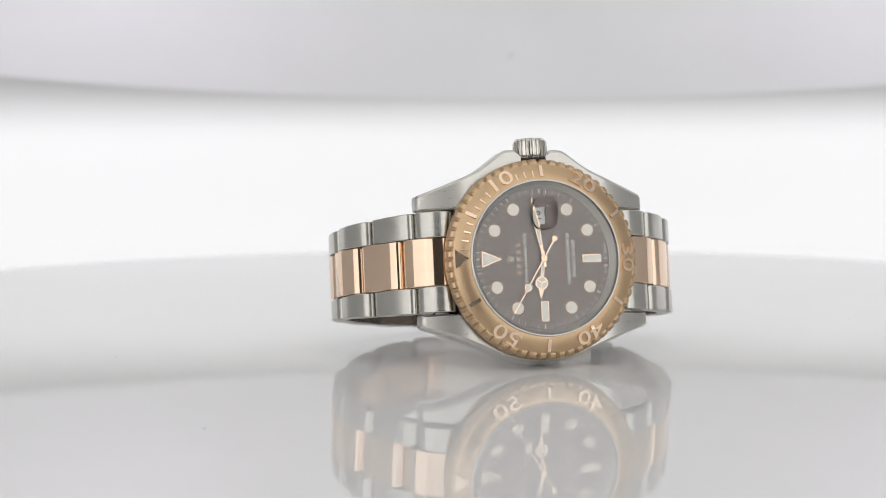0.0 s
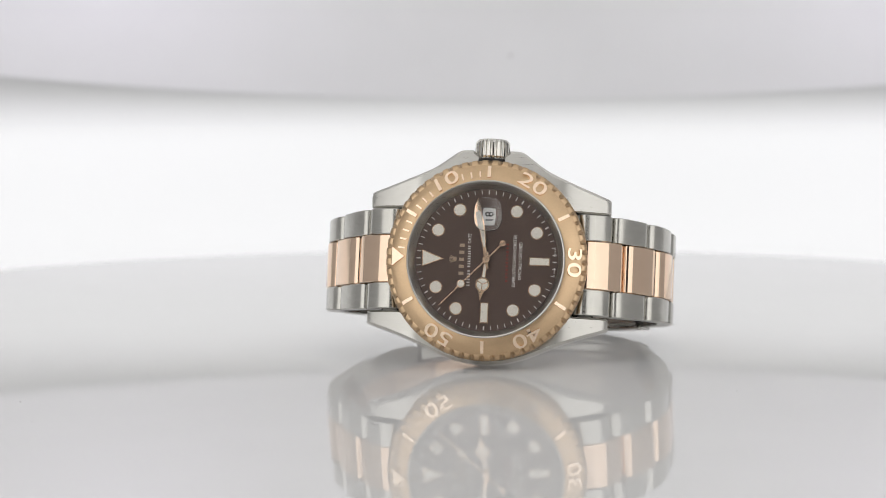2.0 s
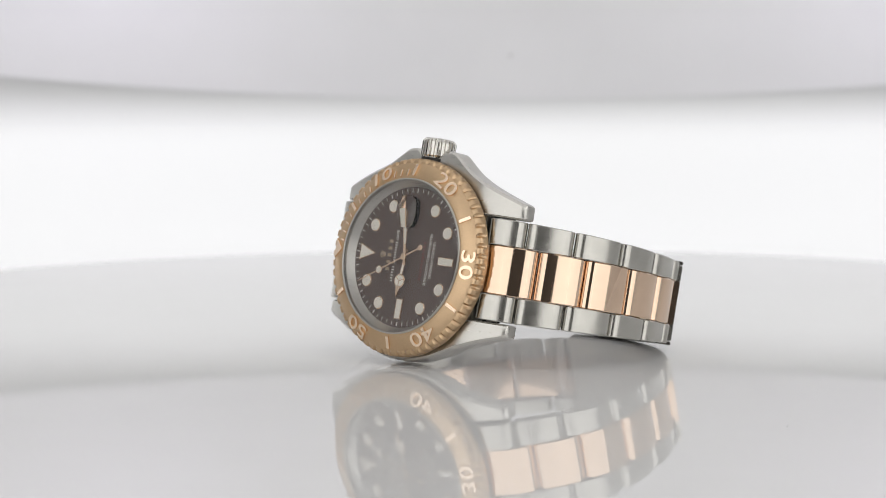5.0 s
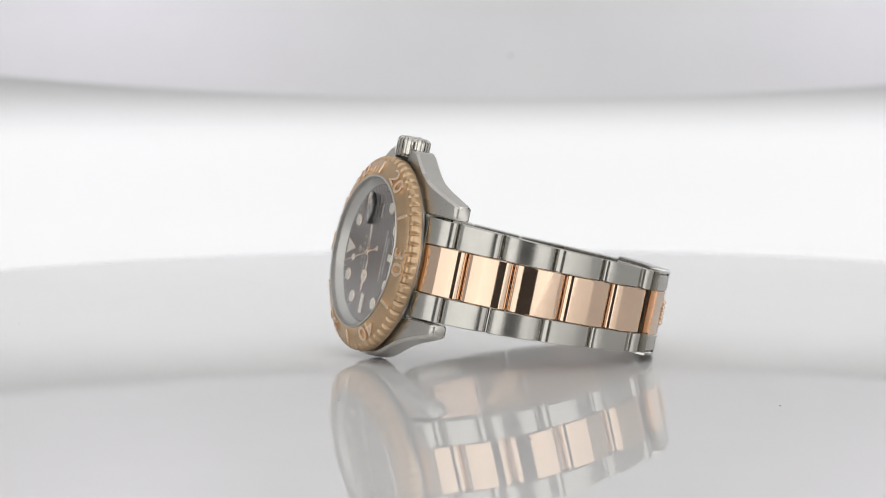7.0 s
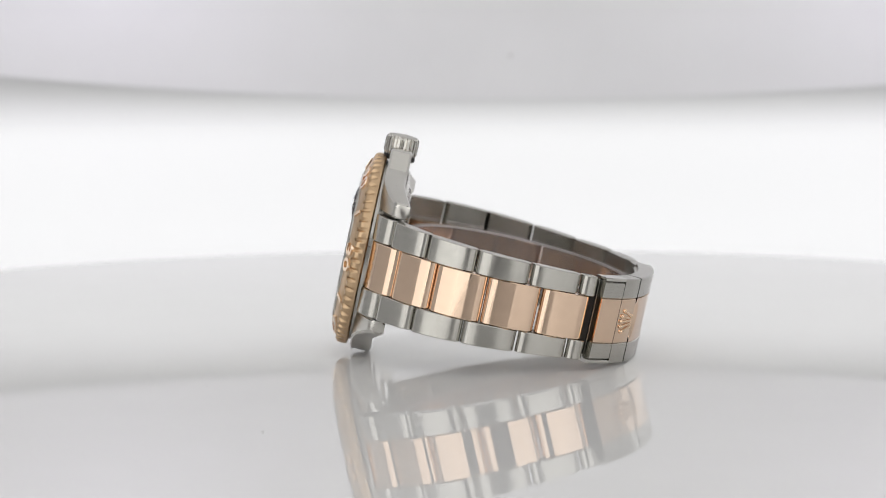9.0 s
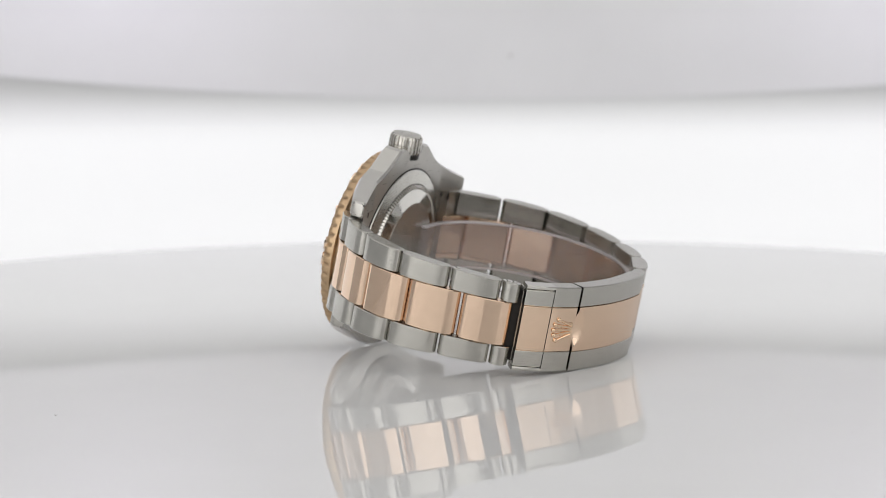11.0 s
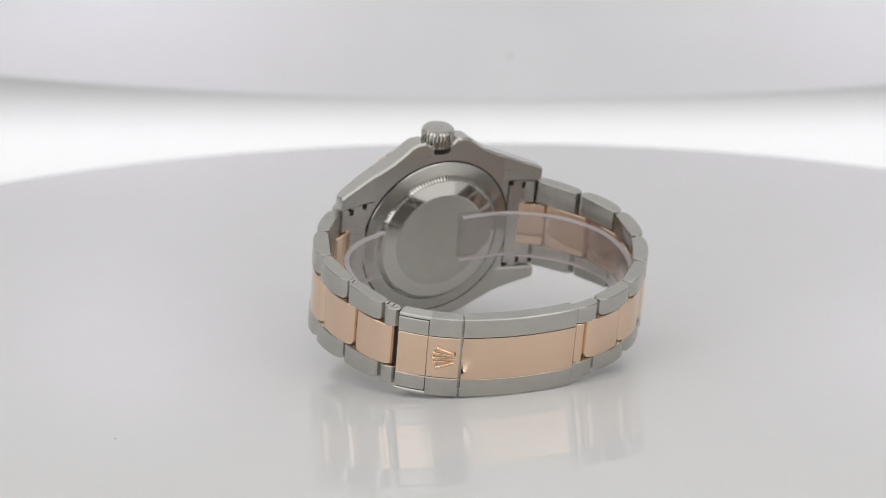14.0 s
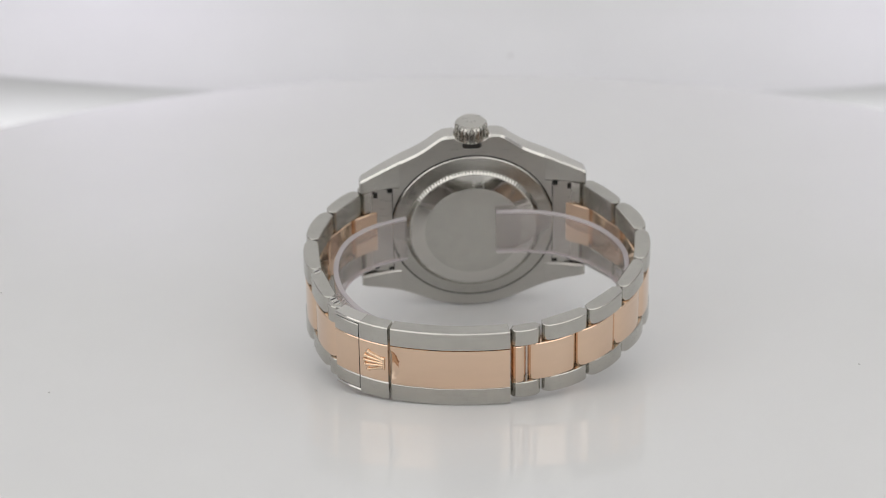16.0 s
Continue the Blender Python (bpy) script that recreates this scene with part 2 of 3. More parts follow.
for _ in range(10):
    a, r, s = rng.uniform(0, 6.28), rng.uniform(0.06, 0.13), rng.uniform(0.00008, 0.00018)
    bm = bmesh.new()
    bmesh.ops.create_icosphere(bm, subdivisions=1, radius=s)
    bm.transform(Matrix.Translation((r * math.cos(a), r * math.sin(a), s * 0.5)) @ turn_z(a * 3) @ Matrix.Diagonal((1.8, 1, 0.5, 1)))
    part("dust_speck", bm, DUST, turntable, "", 0, 1.0)

# ---- the watch
watch = new("wristwatch")
tagged(watch, "steel and rose gold wristwatch, chocolate dial, lying on its side", "watch")


def case_top(x):
    a = abs(x)
    return -2.2 if a < 14 else -2.2 - 3.3 * ((a - 14) / 10.0) ** 1.5


def case_low(x):
    a = abs(x)
    return -6.6 if a < 15.5 else -6.6 - 2.1 * ((a - 15.5) / 8.6) ** 1.2


def eased(a, xs, ys, w=0.8):
    return sum(float(np.interp(a + w * k / 3, xs, ys)) for k in range(-3, 4)) / 7


def case_up(x):
    """The crown's side: guards, then a hollow run down to the lugs."""
    a = abs(x)
    if a < 3.75:
        return 20.9 + 1.4 * (a / 3.75) ** 2.5
    return eased(a, [0, 3.9, 6.3, 8.5, 11, 14, 18, 21, 24.1, 26], [22.3, 22.3, 22.2, 20.5, 18.7, 17.2, 15.6, 14.5, 13.4, 12.7])


def case_down(x):
    return -eased(abs(x), [-4, 0, 4, 8, 11, 14, 17, 20, 22, 24.1, 26], [20.3, 20.6, 20.3, 19.2, 17.9, 16.6, 15.4, 14.3, 13.7, 12.9, 12.3])


def slab_section(x, y0, y1, z0, z1, c=0.45, soft0=True, soft1=True):
    """A section of the case; its outer upper edges are broadly rounded."""
    b = 0.55
    up = [(y1, z1 - 2.1), (y1, z1 - 0.79 * b), (y1 - 0.05 * b, z1 - 0.73 * b), (y1 - b, z1)] if soft1 else [(y1, z1 - 1.7), (y1, z1 - c), (y1 - c * 0.5, z1 - c * 0.4), (y1 - c, z1)]
    dn = [(y0 + b, z1), (y0 + 0.05 * b, z1 - 0.73 * b), (y0, z1 - 0.79 * b), (y0, z1 - 2.1)] if soft0 else [(y0 + c, z1), (y0 + c * 0.5, z1 - c * 0.4), (y0, z1 - c), (y0, z1 - 1.7)]
    return [(x, y, z) for y, z in [(y0 + c, z0), (y1 - c, z0), (y1, z0 + c)] + up + dn + [(y0, z0 + c)]]


stations = sorted({s * a for a in [0, 0.75, 1.5, 2.1, 2.6, 3.0, 3.4, 3.7, 3.8] + [4.2 + 0.55 * i for i in range(20)] + [15.1, 15.5] for s in (1, -1)})
body = merge(loft([slab_section(x, case_down(x), case_up(x), -6.6, case_top(x)) for x in stations]),
             box(-17.0, 17.0, -10.34, 10.34, -6.55, -2.6))
lugs = []
for sx in (1, -1):
    for up in (True, False):
        rows = []
        for a in [15.5 + 0.5 * i for i in range(17)] + [23.9, 24.1]:
            x = sx * a
            e = 0.5 if a > 24 else 0.15 if a > 23.8 else 0
            y0, y1 = (10.35, case_up(x)) if up else (case_down(x), -10.35)
            rows.append(slab_section(x, y0 + e * 0.4, y1 - e * 0.4, case_low(x) + e, case_top(x) - e, 0.4, not up, up))
        lugs.append(loft(rows))


def polish_flanks(ob):
    """The flanks of the case are mirror-polished, its faces satin."""
    ob.data.materials.append(STEEL_SHINE)
    for f in ob.data.polygons:
        if abs(f.normal.y) > 0.22 and abs(f.center.y) > 0.0106:
            f.material_index = 1


case = part("case", body, STEEL_CASE, watch, "satin and polished steel case with crown guards", 30)
polish_flanks(case)
for lug in lugs:
    polish_flanks(part("lug", lug, STEEL_CASE, case, "", 30))
for sx in (1, -1):
    x0, x1 = sorted((sx * 17.2, sx * 21.9))
    plate_bm = box(x0, x1, -10.22, 10.22, -6.85, -5.8)
    bmesh.ops.bevel(plate_bm, geom=[e for e in plate_bm.edges if abs(e.verts[0].co.z - e.verts[1].co.z) > 0.5], offset=1.0, segments=4, affect="EDGES")
    part("end_plate", plate_bm, STEEL_CASE, case, "steel back of the end link between the lugs", 30)
    # black fill behind the plate puts shade into the gap beside the lugs
    part("end_plate_gap_shade", box(*sorted((sx * 16.9, sx * 21.2)), -10.3, 10.3, -6.45, -6.1), RECESS_SHADE, case, "", 0)
    for sy in (1, -1):
        part("spring_bar_slot", box(sx * 20.7 - 0.45, sx * 20.7 + 0.45, sy * 9.0 - 0.7, sy * 9.0 + 0.7, -6.9, -6.6), RECESS_SHADE, case)

part("bezel_seat", lathe([(15.8, -2.4), (18.9, -2.4), (18.9, -1.72), (15.8, -1.72)], 96), STEEL_CASE, case, "recessed steel seat under the bezel", 30)

# crown with its flutes
def crown_bite(a, r, z):
    return r * (1 - 0.13 * min(1.0, max(0.0, 0.45 + 1.4 * math.cos(24 * a)))) if r > 2.6 and z < 4.05 and z > 0.5 else r


crown_at = Matrix.Translation((0, 20.2, -4.05)) @ Matrix.Rotation(radians(-90), 4, "X")
crown = part("crown", lathe([(0, -0.8), (3.1, -0.8), (3.1, 0.45), (3.3, 0.6), (3.5, 0.9), (3.5, 3.6), (3.3, 4.0), (2.9, 4.3), (1.6, 4.5), (0, 4.55)], 240, crown_bite),
             STEEL_SHINE, watch, "fluted steel winding crown", 25, at=crown_at)
# black disc in place of the shade between crown and guards
part("crown_shade", lathe([(0, -0.6), (3.25, -0.6), (3.25, 0.4), (0, 0.4)], 48), RECESS_SHADE, crown, "near-black disc standing in for the shade under the crown", 30, at=crown_at)
part("crown_top", lathe([(0, 4.2), (2.95, 4.2), (2.95, 4.34), (1.6, 4.53), (0, 4.58)], 64), STEEL_CASE, crown, "satin crown top", 30, at=crown_at)
part("crown_emblem", merge(*[prism(disc(0.28, 12, 0.9 * math.cos(a), 0.9 * math.sin(a)), 4.4, 4.62) for a in (0.6, 1.57, 2.5)]), STEEL_SHINE, crown, at=crown_at)

# case back
back = part("case_back", lathe([(0, -5.75), (17.3, -5.75), (17.3, -6.75), (17.1, -6.92), (14.5, -7.45), (14.35, -7.25), (0, -7.25)], 128), STEEL, watch,
            "brushed steel screw-down case back", 25)
part("fluted_ring", lathe([(13.3, -7.05), (14.35, -7.05), (14.35, -7.50), (13.75, -8.05), (13.3, -8.0)], 1200,
                          lambda a, r, z: r - (0.5 if math.cos(120 * a) > 0.1 and r > 13.6 else 0.0)), STEEL_SHINE, back, "fine fluted steel ring", 25)
part("seam", lathe([(17.28, -6.4), (17.62, -6.4), (17.62, -6.63), (17.28, -6.63)], 128), RECESS_SHADE, back, "dark seam round the case back", 25)
part("polished_dome", lathe([(0, -7.15), (13.5, -7.15), (13.5, -7.98), (10.6, -8.70), (0, -8.70)], 128), STEEL_SHINE, back, "mirror-polished sloping ring", 12)
part("centre_disc", lathe([(0, -8.65), (10.4, -8.65), (10.4, -8.77), (0, -8.77)], 96), STEEL, back, "brushed round centre", 25)

# bezel
def bezel_bite(a, r, z):
    if r < 19.0:
        return r
    w = max(0.0, math.cos(60 * a)) ** 1.2
    return r - 0.65 * w * max(0.0, min(1.0, (z + 0.9) / 1.0))


bezel = part("bezel", lathe([(15.7, -1.7), (19.5, -1.7), (20.0, -1.4), (20.05, -0.9), (20.05, -0.3), (20.0, 0.25), (19.75, 0.65), (19.3, 0.9), (18.95, 0.95),
                             (18.9, 1.0), (15.95, 2.1), (15.75, 2.1), (15.7, 2.0)], 720, bezel_bite), GOLD_MATT, watch, "sandblasted rose gold rotating bezel", 30)


def bezel_z(r):
    return 1.0 + (18.9 - r) * (1.15 / 2.95)


SLOPE = -math.atan(1.15 / 2.95)


def on_bezel(minute, r):
    """A place on the sloping ring: y outwards, x clockwise."""
    a = clock(minute)
    return turn_z(a - math.pi / 2) @ Matrix.Translation((0, r, bezel_z(r))) @ Matrix.Rotation(SLOPE, 4, "X")


for minute in (10, 20, 30, 40, 50):
    part("numeral", text_bm(str(minute), 4.1, 0.36, 1.5, 0.035), BEZEL_RELIEF, bezel, "raised polished numeral %d" % minute, 30, at=on_bezel(minute, 17.35))
for minute in (5, 15, 25, 35, 45, 55):
    part("minute_bar", prism(bar(-0.36, 0.36, -1.3, 1.3), -0.15, 0.34, 0.06), BEZEL_RELIEF, bezel, "", 20, at=on_bezel(minute, 17.4))
for minute in [1, 2, 3, 4, 6, 7, 8, 9, 11, 12, 13, 14]:
    if minute in (9, 11):
        continue
    part("minute_tick", prism(bar(-0.17, 0.17, -0.75, 0.75), -0.1, 0.18, 0.04), BEZEL_RELIEF, bezel, "", 20, at=on_bezel(minute, 16.9))
part("zero_triangle", prism([(-1.95, 1.35), (0, -1.45), (1.95, 1.35)], -0.15, 0.34, 0.06), BEZEL_RELIEF, bezel, "raised polished triangle", 20, at=on_bezel(0, 17.35))

# rehaut, dial, crystal
part("rehaut", lathe([(14.2, -0.05), (15.7, -0.05), (15.7, 1.85), (15.4, 1.85), (15.3, 1.45), (14.25, 0.02)], 128), STEEL_CASE, watch, "satin steel inner ring", 20)
# steel ring added to imitate light caught by the crystal's bevelled edge
part("crystal_rim", lathe([(15.32, 1.9), (15.74, 1.9), (15.74, 2.3), (15.6, 2.45), (15.4, 2.42), (15.32, 2.3)], 128), STEEL_CASE, watch, "thin steel ring standing in for the crystal's bright edge", 20)


def dial_plate():
    """A round plate with the date window cut through it, and the window's walls below."""
    bm = bmesh.new()
    ring = [bm.verts.new((x, y, 0.0)) for x, y in disc(14.6, 128)]
    hole = [bm.verts.new((x, y, 0.0)) for x, y in bar(-0.75, 1.05, 7.35, 10.15)]
    edges = [bm.edges.new((r[i], r[(i + 1) % len(r)])) for r in (ring, hole) for i in range(len(r))]
    bmesh.ops.triangle_fill(bm, use_beauty=True, use_dissolve=False, edges=edges)
    for r, depth in ((ring, 0.6), (hole, 0.62)):
        low = [bm.verts.new((v.co.x, v.co.y, -depth)) for v in r]
        for i in range(len(r)):
            j = (i + 1) % len(r)
            bm.faces.new((r[i], r[j], low[j], low[i]))
    return bm


dial = part("dial", dial_plate(), DIAL, watch, "chocolate brown sunray dial", 30)
for h in (1, 2, 4, 5, 7, 8, 10, 11):
    a = clock(5 * h)
    c = (11.35 * math.cos(a), 11.35 * math.sin(a))
    part("hour_marker", prism(disc(1.32, 32, *c), 0.0, 0.34, 0.12), GOLD_RAISED, dial, "", 20)
    part("lume_dot", prism(disc(1.12, 32, *c), 0.3, 0.385, 0.03), LUME, dial, "", 20)
for name, m in (("hour_bar", Matrix()), ("hour_bar", turn_z(radians(-90)))):
    part(name, prism(bar(8.45, 12.6, -0.86, 0.86), 0.0, 0.34, 0.1), GOLD_RAISED, dial, "", 20, at=m)
    part("lume_bar", prism(bar(8.65, 12.4, -0.66, 0.66), 0.3, 0.385, 0.03), LUME, dial, "", 20, at=m)
part("hour_triangle", prism([(-12.85, -1.75), (-8.35, 0.0), (-12.85, 1.75)], 0.0, 0.34, 0.1), GOLD_RAISED, dial, "", 20)
part("lume_triangle", prism([(-12.62, -1.42), (-8.95, 0.0), (-12.62, 1.42)], 0.3, 0.385, 0.03), LUME, dial, "", 20)
for minute in range(60):
    w = 0.075 if minute % 5 else 0.13
    part("minute_mark", prism(bar(13.15, 13.95, -w, w), 0.0, 0.02), PRINT, dial, "", 0, at=turn_z(clock(minute)))
READ = turn_z(radians(90))


def dial_words(name, words, size, x, width=1.0, mat=PRINT):
    part(name, text_bm(words, size, 0.01, width, 0.012), mat, dial, "", 0, at=Matrix.Translation((x, 0, 0.02)) @ READ)


def dial_bars(name, x, high, y0, y1, n, mat, fill=0.72):
    step = (y1 - y0) / n
    for i in range(n):
        part(name, prism(bar(x - high / 2, x + high / 2, y0 + step * (i + 0.5 - fill / 2), y0 + step * (i + 0.5 + fill / 2)), 0.0, 0.03), mat, dial, "", 0)


dial_words("dial_text", "SUPERLATIVE CHRONOMETER", 0.93, 5.6, 0.82)
dial_words("dial_text", "OFFICIALLY CERTIFIED", 0.93, 6.75, 0.80)
part("dial_text", text_bm("DATE", 0.95, 0.01, 0.82, 0.012), PRINT, dial, "", 0, at=Matrix.Translation((-3.45, 4.2, 0.02)) @ READ)
dial_bars("print_bar", -3.45, 0.6, -5.4, -2.0, 6, PRINT, 0.4)
dial_bars("print_bar", -3.45, 0.6, -1.6, 2.9, 9, PRINT, 0.4)
dial_bars("gold_bar", -4.95, 1.0, -3.5, 3.5, 5, GOLD_PRINT, 0.45)
dial_bars("red_bar", 4.1, 0.5, -4.4, 3.6, 11, RED_PRINT, 0.4)
dial_bars("print_bar", 13.55, 0.22, 1.0, 2.8, 5, PRINT, 0.5)
dial_bars("print_bar", 13.55, 0.22, -2.8, -1.0, 4, PRINT, 0.5)


def fan(size):
    """A plain five-rayed fan on a short foot."""
    h = 0.09 * size
    rows = [prism(bar(-0.10 * size, 0.06 * size, -0.30 * size, 0.30 * size), 0, 0.6 * h, 0.2 * h)]
    ridge = ((1, 0), (0.85, 0.6), (0.35, 1), (-0.35, 1), (-0.85, 0.6), (-1, 0))
    for i in range(-2, 3):
        root, tip = 0.095 * i * size, 0.215 * i * size
        far = (0.86 - 0.045 * i * i) * size
        rows.append(loft([[(-0.02 * size, root + 0.075 * size * s, 0.8 * h * z) for s, z in ridge],
                          [(-far, tip + 0.055 * size * s, h * z) for s, z in ridge]]))
        rows.append(prism(disc(0.09 * size, 16, -far, tip), 0, 1.25 * h, 0.6 * h))
    return merge(*rows)


part("emblem", fan(1.45), GOLD_PRINT, dial, "small applied gold emblem", 20, at=Matrix.Translation((-6.05, 0, 0.02)))
part("date_disc", prism(bar(-1.7, 2.0, 6.0, 11.4), -0.75, -0.5), WHITE_DISC, dial, "white date disc under the window", 0)
part("date_text", text_bm("18", 1.5, 0.01, 1.15, 0.01), BLACK_PRINT, dial, "", 0, at=Matrix.Translation((0.15, 8.75, -0.485)) @ READ)

def squarish(a, s):
    c, d = math.cos(a), math.sin(a)
    return (0.15 + s * 2.75 * math.copysign(abs(c) ** 0.7, c), 8.9 + s * 3.3 * math.copysign(abs(d) ** 0.7, d))


rim = [2 * math.pi * (i + 0.5) / 64 for i in range(64)]


def crystal_plate():
    """A flat round pane with a chamfered edge, open where the date lens sits in it."""
    bm = bmesh.new()
    loops = {}
    for z, r in ((1.7, 15.3), (2.65, 15.0)):
        ring = [bm.verts.new((x, y, z)) for x, y in disc(r, 128)]
        hole = [bm.verts.new((*squarish(a, 1.0), z)) for a in rim]
        edges = [bm.edges.new((q[i], q[(i + 1) % len(q)])) for q in (ring, hole) for i in range(len(q))]
        bmesh.ops.triangle_fill(bm, use_beauty=True, use_dissolve=False, edges=edges)
        loops[z] = ring
    edge = [bm.verts.new((x, y, 2.4)) for x, y in disc(15.3, 128)]
    for low, high in ((loops[1.7], edge), (edge, loops[2.65])):
        for i in range(128):
            j = (i + 1) % 128
            bm.faces.new((low[i], low[j], high[j], high[i]))
    return bm


crystal = part("crystal", crystal_plate(), CRYSTAL, watch, "clear flat sapphire crystal", 20)
LENS = bpy.data.materials.new("coated_sapphire_lens")
LENS.use_nodes = True
LENS.node_tree.nodes.remove(LENS.node_tree.nodes["Principled BSDF"])
bend = LENS.node_tree.nodes.new("ShaderNodeBsdfRefraction")
bend.inputs["Roughness"].default_value = 0.0
bend.inputs["IOR"].default_value = 1.7
glass = LENS.node_tree.nodes.new("ShaderNodeBsdfGlass")
glass.inputs["Roughness"].default_value = 0.0
glass.inputs["IOR"].default_value = 1.7
coat = LENS.node_tree.nodes.new("ShaderNodeMixShader")
LENS.node_tree.links.new(bend.outputs[0], coat.inputs[1])
LENS.node_tree.links.new(glass.outputs[0], coat.inputs[2])
LENS.node_tree.links.new(coat.outputs[0], LENS.node_tree.nodes["Material Output"].inputs["Surface"])
cyc = []
for s, z in [(0.995, 1.7), (0.995, 2.72)] + [(q, 2.76 + 0.62 * (1 - q * q)) for q in (0.97, 0.92, 0.85, 0.76, 0.66, 0.55, 0.43, 0.3, 0.17, 0.05)]:
    cyc.append([(*squarish(a, s), z) for a in rim])
cyclops = part("date_lens", loft(cyc), LENS, crystal, "magnifying lens over the date", 60)
for ob in (crystal, cyclops):
    ob.visible_shadow = False


# hands, each built along x
def hand(name, bm, mat, angle, label):
    return part(name, bm, mat, watch, label, 20, at=turn_z(angle))


hour = hand("hour_hand", merge(prism([(-1.6, -0.3), (4.0, -0.42), (4.0, 0.42), (-1.6, 0.3)], 0.55, 0.72, 0.05), prism(disc(1.42, 36, 4.95, 0), 0.55, 0.74, 0.08),
                               prism([(6.2, -0.62), (8.3, 0.0), (6.2, 0.62)], 0.55, 0.72, 0.05)), GOLD_RAISED, clock(9.215 * 5), "rose gold hour hand with a round lume")
part("lume", merge(prism(disc(1.1, 36, 4.95, 0), 0.6, 0.76), prism(bar(0.9, 3.5, -0.22, 0.22), 0.6, 0.74)), LUME, hour, at=turn_z(clock(9.215 * 5)))
part("spokes", merge(*[loft([[(4.95 + w * math.sin(a), -w * math.cos(a), z) for w, z in ((0.1, 0.74), (-0.1, 0.74), (-0.1, 0.79), (0.1, 0.79))],
                             [(4.95 + 1.15 * math.cos(a) + w * math.sin(a), 1.15 * math.sin(a) - w * math.cos(a), z) for w, z in ((0.1, 0.74), (-0.1, 0.74), (-0.1, 0.79), (0.1, 0.79))]])
                       for a in (0, 2.094, 4.189)]), GOLD_RAISED, hour, at=turn_z(clock(9.215 * 5)))
minute_hand = hand("minute_hand", prism([(-1.8, -0.3), (2.2, -0.34), (7.5, -0.72), (10.2, -0.62), (12.6, 0.0), (10.2, 0.62), (7.5, 0.72), (2.2, 0.34), (-1.8, 0.3)], 0.85, 1.0, 0.06),
                   GOLD_RAISED, clock(13.4), "rose gold minute hand with a lume strip")
part("lume", prism([(2.6, -0.17), (7.4, -0.48), (9.6, -0.42), (9.6, 0.42), (7.4, 0.48), (2.6, 0.17)], 0.9, 1.02), LUME, minute_hand, at=turn_z(clock(13.4)))
second_hand = new("second_hand")
second_hand.parent = watch
part("needle", merge(prism([(-4.2, -0.16), (13.0, -0.09), (13.0, 0.09), (-4.2, 0.16)], 1.15, 1.25), prism(disc(0.62, 24, -4.6, 0), 1.15, 1.27, 0.04),
                     prism(disc(0.85, 24, 6.9, 0), 1.15, 1.27, 0.04), prism(disc(0.75, 24), 1.1, 1.42, 0.1)), GOLD_RAISED, second_hand, "thin rose gold needle", 20)
part("lume", prism(disc(0.64, 24, 6.9, 0), 1.2, 1.3), LUME, second_hand)

# ---- the bracelet, along a loop in the watch's xz plane
LOOP = [(17.2, -2.05), (19.2, -2.35), (22.0, -3.4), (24.8, -5.3), (27.4, -7.8), (30.6, -11.3), (33.6, -15.6), (35.7, -21.2), (36.4, -27.5), (35.9, -33.0), (34.6, -38.5), (32.8, -44.5), (29.2, -49.9),
        (22.3, -54.9), (13.0, -58.0), (4.0, -59.2), (-5.0, -58.9), (-14.0, -56.5), (-21.4, -52.3), (-27.5, -46.2), (-32.0, -39.0), (-34.6, -30.8), (-34.6, -22.3),
        (-31.8, -16.0), (-29.2, -11.8), (-26.4, -7.7), (-24.3, -5.4), (-21.8, -3.4), (-19.2, -2.35), (-17.2, -2.05)]


def spline(points, per=14):
    out = []
    for i in range(len(points) - 1):
        p = [Vector(points[max(0, min(len(points) - 1, i + k))]) for k in (-1, 0, 1, 2)]
        for j in range(per):
            t = j / per
            out.append(0.5 * (2 * p[1] + (p[2] - p[0]) * t + (2 * p[0] - 5 * p[1] + 4 * p[2] - p[3]) * t * t + (3 * p[1] - p[0] - 3 * p[2] + p[3]) * t ** 3))
    return out + [Vector(points[-1])]


CURVE = spline(LOOP)
ARC = np.concatenate([[0], np.cumsum([(b - a).length for a, b in zip(CURVE, CURVE[1:])])])
CX, CZ = [p.x for p in CURVE], [p.y for p in CURVE]
LENGTH = float(ARC[-1])


def on_loop(s):
    return Vector((float(np.interp(s, ARC, CX)), float(np.interp(s, ARC, CZ))))


def arc_at(x, z):
    return float(ARC[min(range(len(CURVE)), key=lambda i: (CURVE[i] - Vector((x, z))).length)])


def frame_at(s):
    """Place, along and out of the loop at arc s."""
    a, b = on_loop(max(0, s - 0.2)), on_loop(min(LENGTH, s + 0.2))
    along = (b - a).normalized()
    return on_loop(s), along, Vector((-along.y, along.x))


